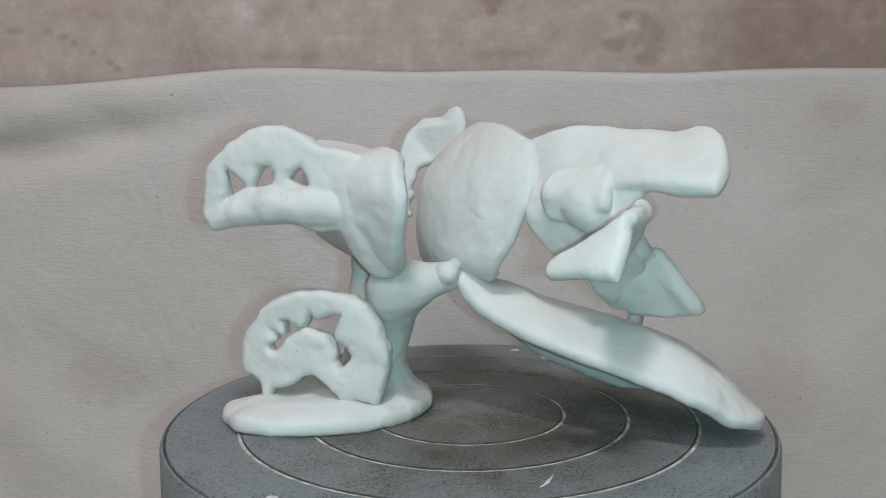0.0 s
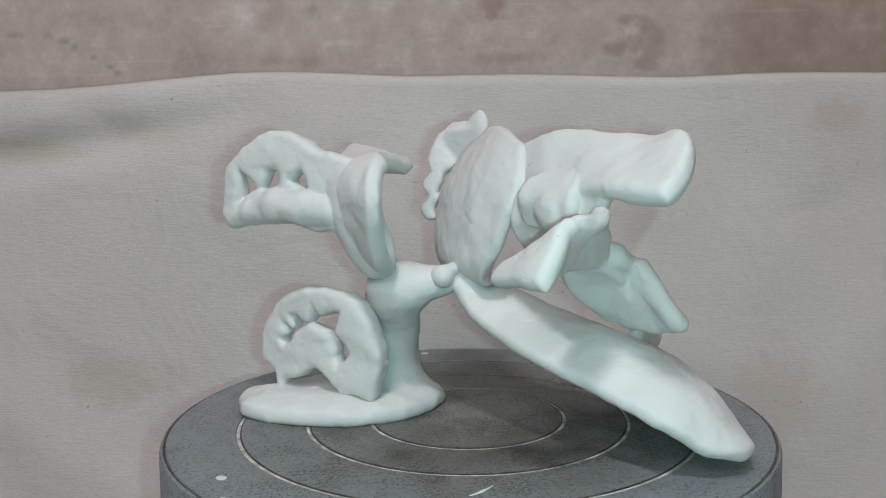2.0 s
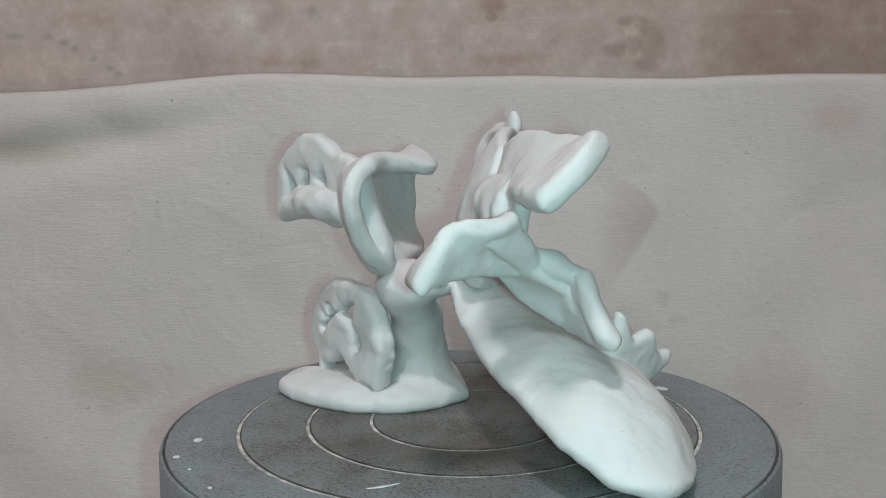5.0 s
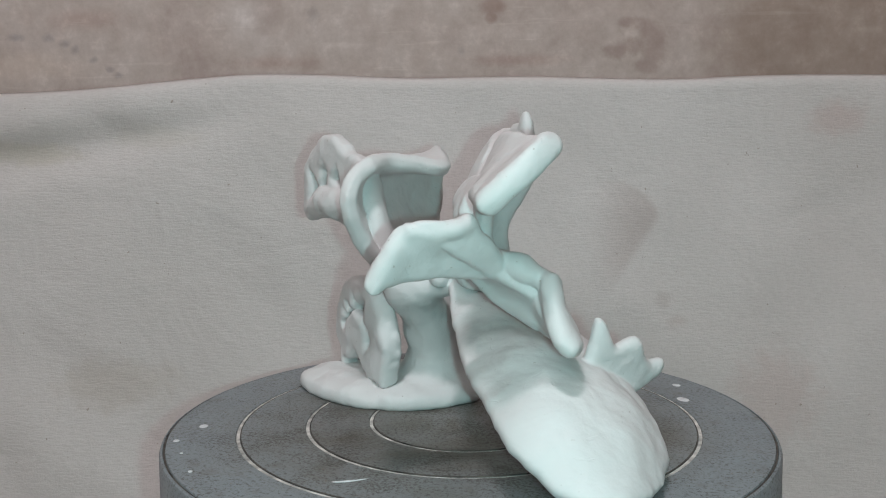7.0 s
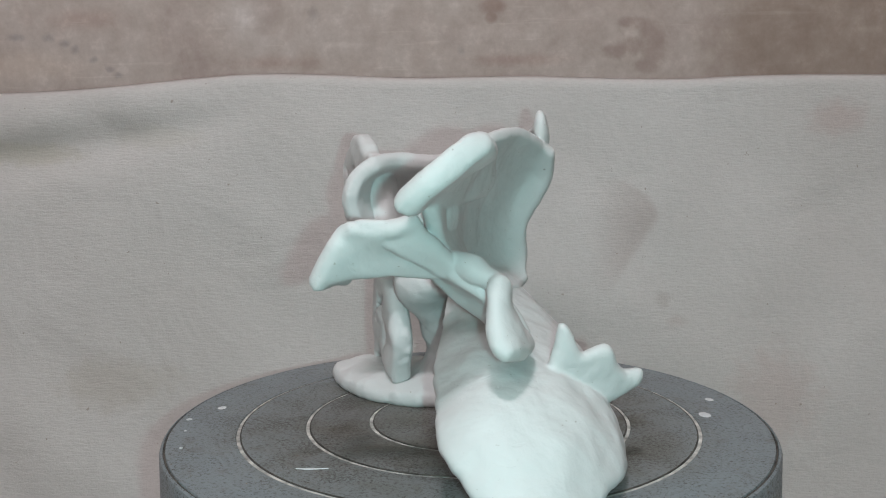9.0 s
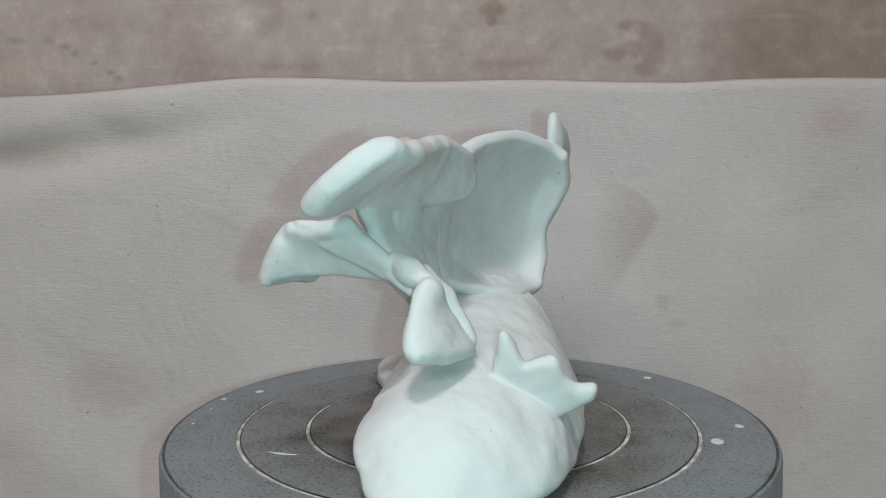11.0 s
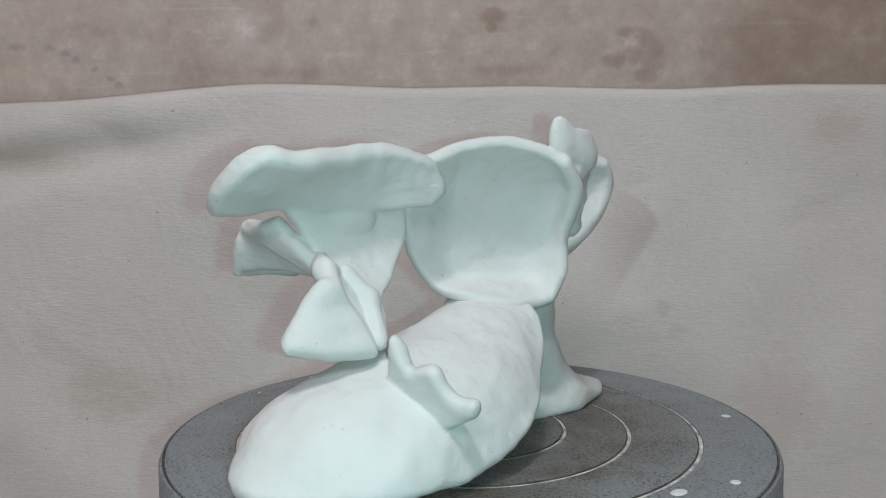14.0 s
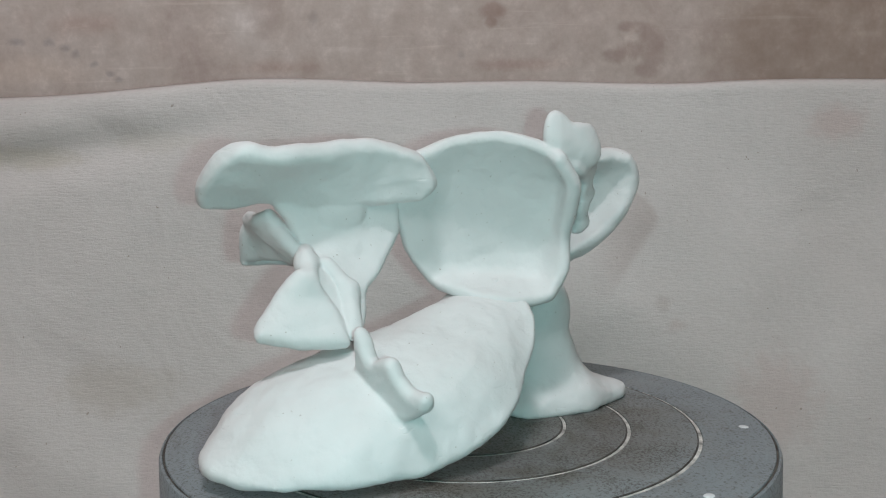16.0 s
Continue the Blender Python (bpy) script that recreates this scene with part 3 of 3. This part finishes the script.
def ring_lip(p):
    a, e, away = plate_axes((-121, 46, 0), (-60.5, 3, 0))
    spots = [((7, 102), 0, 4), ((20, 106), -2, 5.5), ((36, 110), -3.5, 7.5), ((52, 108.5), -3.5, 7.5), ((66, 108), -2, 8)]
    at = [a + e * s + away * w + np.array([0, 0, z]) for (s, z), w, r in spots]
    return union([rod(p, at[k], at[k + 1], spots[k][2], spots[k + 1][2]) for k in range(4)], 0.003)


stand.append(isosurface("ring_lip", ring_lip, (-0.135, -0.02, 0.09), (-0.055, 0.06, 0.125), 0.0013, clay, lump=0.0012))
lower = toothed_ring("lower_toothed_ring", (-103.5, 50, 0), (-43, -2, 0),
                     [(0, 23), (2, 41), (9, 51), (16.5, 59), (27, 65), (39, 66.5), (48.5, 65), (59, 64.5), (66, 61), (71.5, 53.5), (76, 43.5), (78.5, 36), (78, 27), (75, 20), (72, 11), (63.5, 13), (55, 11.5),
                      (50.5, 16.5), (43, 21.8), (38, 24.5), (32, 22.5), (27, 18.8), (17.5, 16), (15.4, 10.5), (12.4, 11), (10, 19), (5.4, 22)],
                     [[(17.4, 33.5), (15.5, 37.5), (20, 41), (17.5, 45.8), (24.3, 44.2), (24.2, 51.8), (28.3, 51.8), (30, 48), (36, 49), (38.3, 56.8), (42.3, 53), (56, 55.5), (54, 50), (51.2, 43.2), (58.4, 38.5), (60.6, 34.6),
                       (59.2, 31.5), (53.3, 26.5), (51, 31.4), (51.7, 34.8), (49, 40.4), (45.6, 44.3), (40, 46.7), (35, 47), (29, 44.8), (24, 39), (20.4, 34.8)]], 10, bow=1.5)
stand.append(sheet("hood", [[(-38.5, -6.5, 75.5), (-45, -22, 87), (-49, -34, 111.5), (-47, -30, 125.5), (-42, -20, 132.5)],
               [(-37, 7.5, 76.5), (-53, 0.5, 90.5), (-60, -0.5, 110.5), (-58.5, 3, 126.5), (-40, 2, 134)],
               [(-35.5, 23.5, 78), (-53.5, 29, 90.5), (-63, 35.5, 110.5), (-58.5, 36, 129.5), (-23, 31, 128.5)],
               [(-35, 46, 79), (-53.5, 60.5, 92.5), (-60.5, 69, 110.5), (-56.5, 75, 129), (-44, 73, 138.5)],
               [(-39.5, 57, 81.5), (-49, 77.5, 94.5), (-52.5, 89.5, 111), (-53.5, 93, 126), (-48.5, 88.5, 137.5)]], 8, clay, (60, 50), seed=1, corner=0.25))
dish.append(sheet("dish_petal", [[(26.5, -28, 140), (23, -4.5, 147), (21, 16, 148), (23, 35.5, 144), (26.5, 45.5, 138.5)],
                     [(22, -35.5, 121.5), (7, -7, 123.5), (2, 22.5, 122.5), (5, 46.5, 123), (19.5, 53.5, 122.5)],
                     [(12.5, -32, 99.5), (0.5, -8.5, 97), (-6.5, 20.5, 95), (-5.5, 40.5, 93.5), (5, 50.5, 95.5)],
                     [(6.5, -24, 80.5), (0, -4.5, 78), (-3.5, 18, 76.5), (-2, 37, 75.5), (6, 50, 77.5)],
                     [(8.5, -16.5, 71), (16.5, 4.5, 67), (17.5, 20, 64.5), (12.5, 33.5, 63.5), (9.5, 43.5, 66)]], 6, clay, (60, 60), seed=2))
petals.append(sheet("upper_petal", [[(24, -14.5, 136.5), (22, -13, 125.5), (18.5, -12.5, 116)], [(38, -37.5, 145), (31, -42, 129), (26.5, -44.5, 114.5)], [(52, -59, 142.5), (41.5, -67, 129), (34, -71, 115)],
                      [(65.5, -75, 140), (52.5, -86, 129.5), (41.5, -94.5, 117.5)], [(72.5, -90.5, 143), (61, -101.5, 130), (48, -110, 116)], [(72, -104, 136.5), (63, -114.5, 127), (54, -121.5, 116)]], 9, clay, (64, 44), seed=3, corner=0.35))
petals.append(sheet("hanging_petal", [[(19, -29, 122), (32, -60, 123), (45, -94, 122)], [(15, -32, 103), (30, -60, 105), (40, -80, 103)], [(25, -38, 88), (36, -60, 92), (44, -70, 91)],
                        [(37, -45, 75), (48, -57, 79), (57, -67, 84)], [(47, -44, 67), (57, -55, 68), (64, -67, 71)], [(60, -44, 56), (66, -54, 57), (71, -66, 58)]], 6, clay, (70, 50), seed=4))
petals.append(sheet("folded_lobe", [[(21, -45, 124), (32, -58, 127), (42, -72, 127)], [(16, -46, 114), (23, -59, 115), (33, -75, 117)], [(20, -45, 102), (28, -59, 102), (31, -79, 108)]], 6, clay, (40, 40), seed=12, corner=0.5))
petals.append(isosurface("petal_bulge", lambda p: union([blob(p, (26, -53, 113), (6, 7, 8), 17), blob(p, (28.5, -64, 108), (7, 10, 10), 17), rod(p, (37, -75, 121.5), (28, -62, 113), 2.6, 5.5)], 0.008),
           (0.005, -0.096, 0.09), (0.05, -0.04, 0.132), 0.0013, clay, lump=0.001))
stand.append(isosurface("ring_neck", lambda p: union([blob(p, (-59, 2, 115), (8.5, 14, 18), 35), blob(p, (-52, -2, 98), (7, 11, 13), 35), blob(p, (-45, -3, 85), (6, 9, 10), 35)], 0.01), (-0.085, -0.025, 0.068), (-0.03, 0.03, 0.145), 0.0014, clay, lump=0.001))
petals.append(sheet("forked_petal", [[(19.5, -108, 111.5), (12, -112.5, 95.5), (5.5, -115.5, 83)], [(9, -95, 99), (3.5, -99, 90.5), (-0.5, -101.5, 84)], [(-5, -81.5, 86.5), (-5.5, -83, 84), (-7.5, -84, 82)]], 7, clay, (44, 36), seed=5, corner=0.25))
petals.append(sheet("forked_petal_side", [[(16.5, -105, 111), (10, -111, 98), (3.5, -116, 84)], [(25, -103.5, 109.5), (20, -99, 99.5), (13.5, -97.5, 88)], [(34.5, -99, 110), (32, -88, 100.5), (25, -82.5, 87.5)],
                       [(38, -90, 114.5), (40, -78, 100), (38, -70.5, 85)]], 7, clay, (50, 40), seed=13, corner=0.2))
petals.append(sheet("forked_petal_roll", [[(20, -106, 111), (22, -105, 109), (20, -105, 107)], [(29, -99, 110.5), (32, -97, 107), (29, -96, 100.5)], [(37, -88, 107), (40, -85, 101), (35, -83, 92)],
                       [(41, -76, 96), (44, -74, 91), (40, -71.5, 85)]], 4.5, clay, (44, 30), seed=14, corner=0.2))
petals.append(sheet("petal_flap", [[(33, -85, 101), (45, -75, 90), (58, -69, 80)], [(30, -71, 92), (43, -63, 82), (57, -61, 74)], [(27, -66, 85), (39, -54, 70), (55, -48, 60)]], 5, clay, (40, 40), seed=11, corner=0.2))
petals.append(sheet("petal_tip", [[(59, -66.5, 85), (62.5, -66, 87), (61, -63.5, 86)], [(65.5, -79, 75.5), (67, -73, 76.5), (59, -58, 74)], [(73, -87, 65), (71.5, -70.5, 64), (60.5, -51.5, 62.5)], [(81, -88, 60), (73.5, -65, 55), (65, -45.5, 53)]], 8, clay, (44, 44), 0.0013, seed=6, corner=0.4, rim=1.2))
petals.append(isosurface("petal_fold", lambda p: union([rod(p, (44, -72, 94), (52, -70, 90), 3, 3.8), rod(p, (52, -70, 90), (62.5, -66.5, 84), 3.8, 4), rod(p, (49, -61, 89), (50, -51, 76), 2.5, 4), rod(p, (50, -51, 76), (61, -47, 60), 4, 3.5)], 0.005),
           (0.03, -0.09, 0.05), (0.08, -0.035, 0.115), 0.0012, clay, lump=0.0008))
dish.append(sheet("crest", [[(18, 41, 151), (9, 53, 150), (0, 63, 147), (-5, 63, 140), (-8, 64, 132), (-6, 62, 125), (-10, 63.5, 118), (-8, 61, 111), (-12, 61, 104), (-9, 57, 97)],
                [(20, 39, 138), (16, 48, 133), (11, 55, 128), (4, 57, 126), (0, 57.5, 123), (-1, 56, 119), (-4.5, 57, 113), (-3, 55.5, 110), (-6.5, 56, 104), (-5, 53, 98)]], 5, clay, (18, 80), seed=7, corner=0.1))
dish.append(isosurface("crest_lobe", lambda p: union([blob(p, (17.5, 44, 146.5), (3.6, 6.2, 11.8), 30), blob(p, (11.5, 53.5, 142), (3.4, 6, 9), 40), blob(p, (6, 61, 141), (3.4, 5.6, 9.5), 45)], 0.005), (-0.004, 0.03, 0.12), (0.03, 0.075, 0.165), 0.0011, clay))
leaf.append(sheet("leaf", [[(-14, -4.5, 75), (-4.5, 6.5, 73.5), (3.5, 18.5, 69.5), (8.5, 29.5, 66.5), (12.5, 37, 61.5)], [(-2, -16, 54), (8.5, -8, 63.5), (19.5, 6, 63.5), (26, 21.5, 56), (28.5, 32, 42.5)],
               [(20, -53.5, 40), (30.5, -35, 52.5), (45, -17.5, 53), (56, 5, 43), (60.5, 19.5, 18)], [(40.5, -80, 32), (53, -60, 46.5), (69, -39.5, 43.5), (82.5, -19, 29.5), (86, -11.5, 5.5)],
               [(59.5, -104, 19.5), (73.5, -89, 33), (90.5, -65.5, 31.5), (100.5, -47, 17.5), (105.5, -42.5, 4)], [(83, -108.5, 4), (91, -109, 5), (101, -102, 6.5), (107, -86, 4), (105.5, -73.5, 4)]], 7, clay, (84, 64), 0.0013, seed=8, corner=0.45))
leaf.append(isosurface("joint_slip", lambda p: union([blob(p, (-14, -4, 74), (5, 6, 5), 20), blob(p, (-8, -1, 77), (4, 4, 3), 40), blob(p, (-3, 4, 76), (4, 3, 3.5), 10), blob(p, (3, 12, 72), (5, 4, 3), 60)], 0.003),
           (-0.026, -0.016, 0.062), (0.014, 0.022, 0.086), 0.0011, clay, lump=0.0022))
leaf.append(sheet("small_crown", [[(78, -43, 66.5), (79.5, -39.5, 63.5), (82, -35, 53.5), (86, -31, 54), (91.5, -25.5, 55), (92.5, -21, 47), (94.5, -16, 43), (99.5, -9.5, 43)],
                                  [(71, -42, 46), (74, -39.5, 42), (77, -36, 38), (80, -32, 35), (83, -28, 32), (86, -24, 30), (90, -18, 30), (98, -9, 36)]], 6.5, clay, (24, 60), seed=9, corner=0.1, rim=1.2))
fused("stand", stand + [upper], 0.0009, 3, clay, "lumpy foot and stem that open into a hood and a toothed ring")
fused("toothed_ring", [lower], 0.0008, 1, clay, "low ring of clay with ragged teeth inside")
fused("dish_petal", dish, 0.0009, 3, clay, "upright dished petal with a frilled crest")
fused("blossom", petals, 0.0009, 3, clay, "spreading and hanging petals joined together")
fused("leaf", leaf, 0.001, 9, clay, "broad domed leaf with a small pronged crown")

# ---- what moves ----


def motions():
    """Wheel and sculpture are turned by hand in short pulls, with rests between."""
    turns = [(0.0, 28.0), (0.3, 27.9), (0.4, 26.4), (0.5, 23.1), (0.7, 16.2), (0.9, 12.2), (1.0, 12.0), (1.5, 12.05), (2.4, 12.0), (2.5, 11.1), (2.6, 8.2), (2.7, 3.4), (2.8, -0.2), (3.0, -0.6), (3.5, -0.1),
             (4.2, -0.2), (4.6, -1.2), (4.9, -9.0), (5.2, -15.8), (5.4, -16.7), (6.3, -16.7), (6.6, -16.9), (6.8, -18.3), (7.0, -21.7), (7.2, -28.3), (7.4, -32.5), (7.6, -33.0), (8.0, -33.3), (8.8, -33.4), (9.0, -34.9),
             (9.2, -38.6), (9.5, -46.5), (9.8, -51.6), (10.1, -52.1), (11.4, -52.1), (11.6, -53.6), (11.8, -59.5), (12.0, -64.9), (12.2, -67.0), (12.5, -67.4), (13.1, -67.5), (13.3, -68.8), (13.5, -71.9),
             (13.7, -76.2), (14.0, -82.0), (14.2, -85.8), (14.5, -87.4), (15.0, -87.4), (15.5, -87.5), (15.7, -89.2), (16.0, -93.1)]
    for thing in (wheel, clay):
        walk(thing, [(t, pose(0, 0, 0, 0, 0, a)) for t, a in turns])


motions()
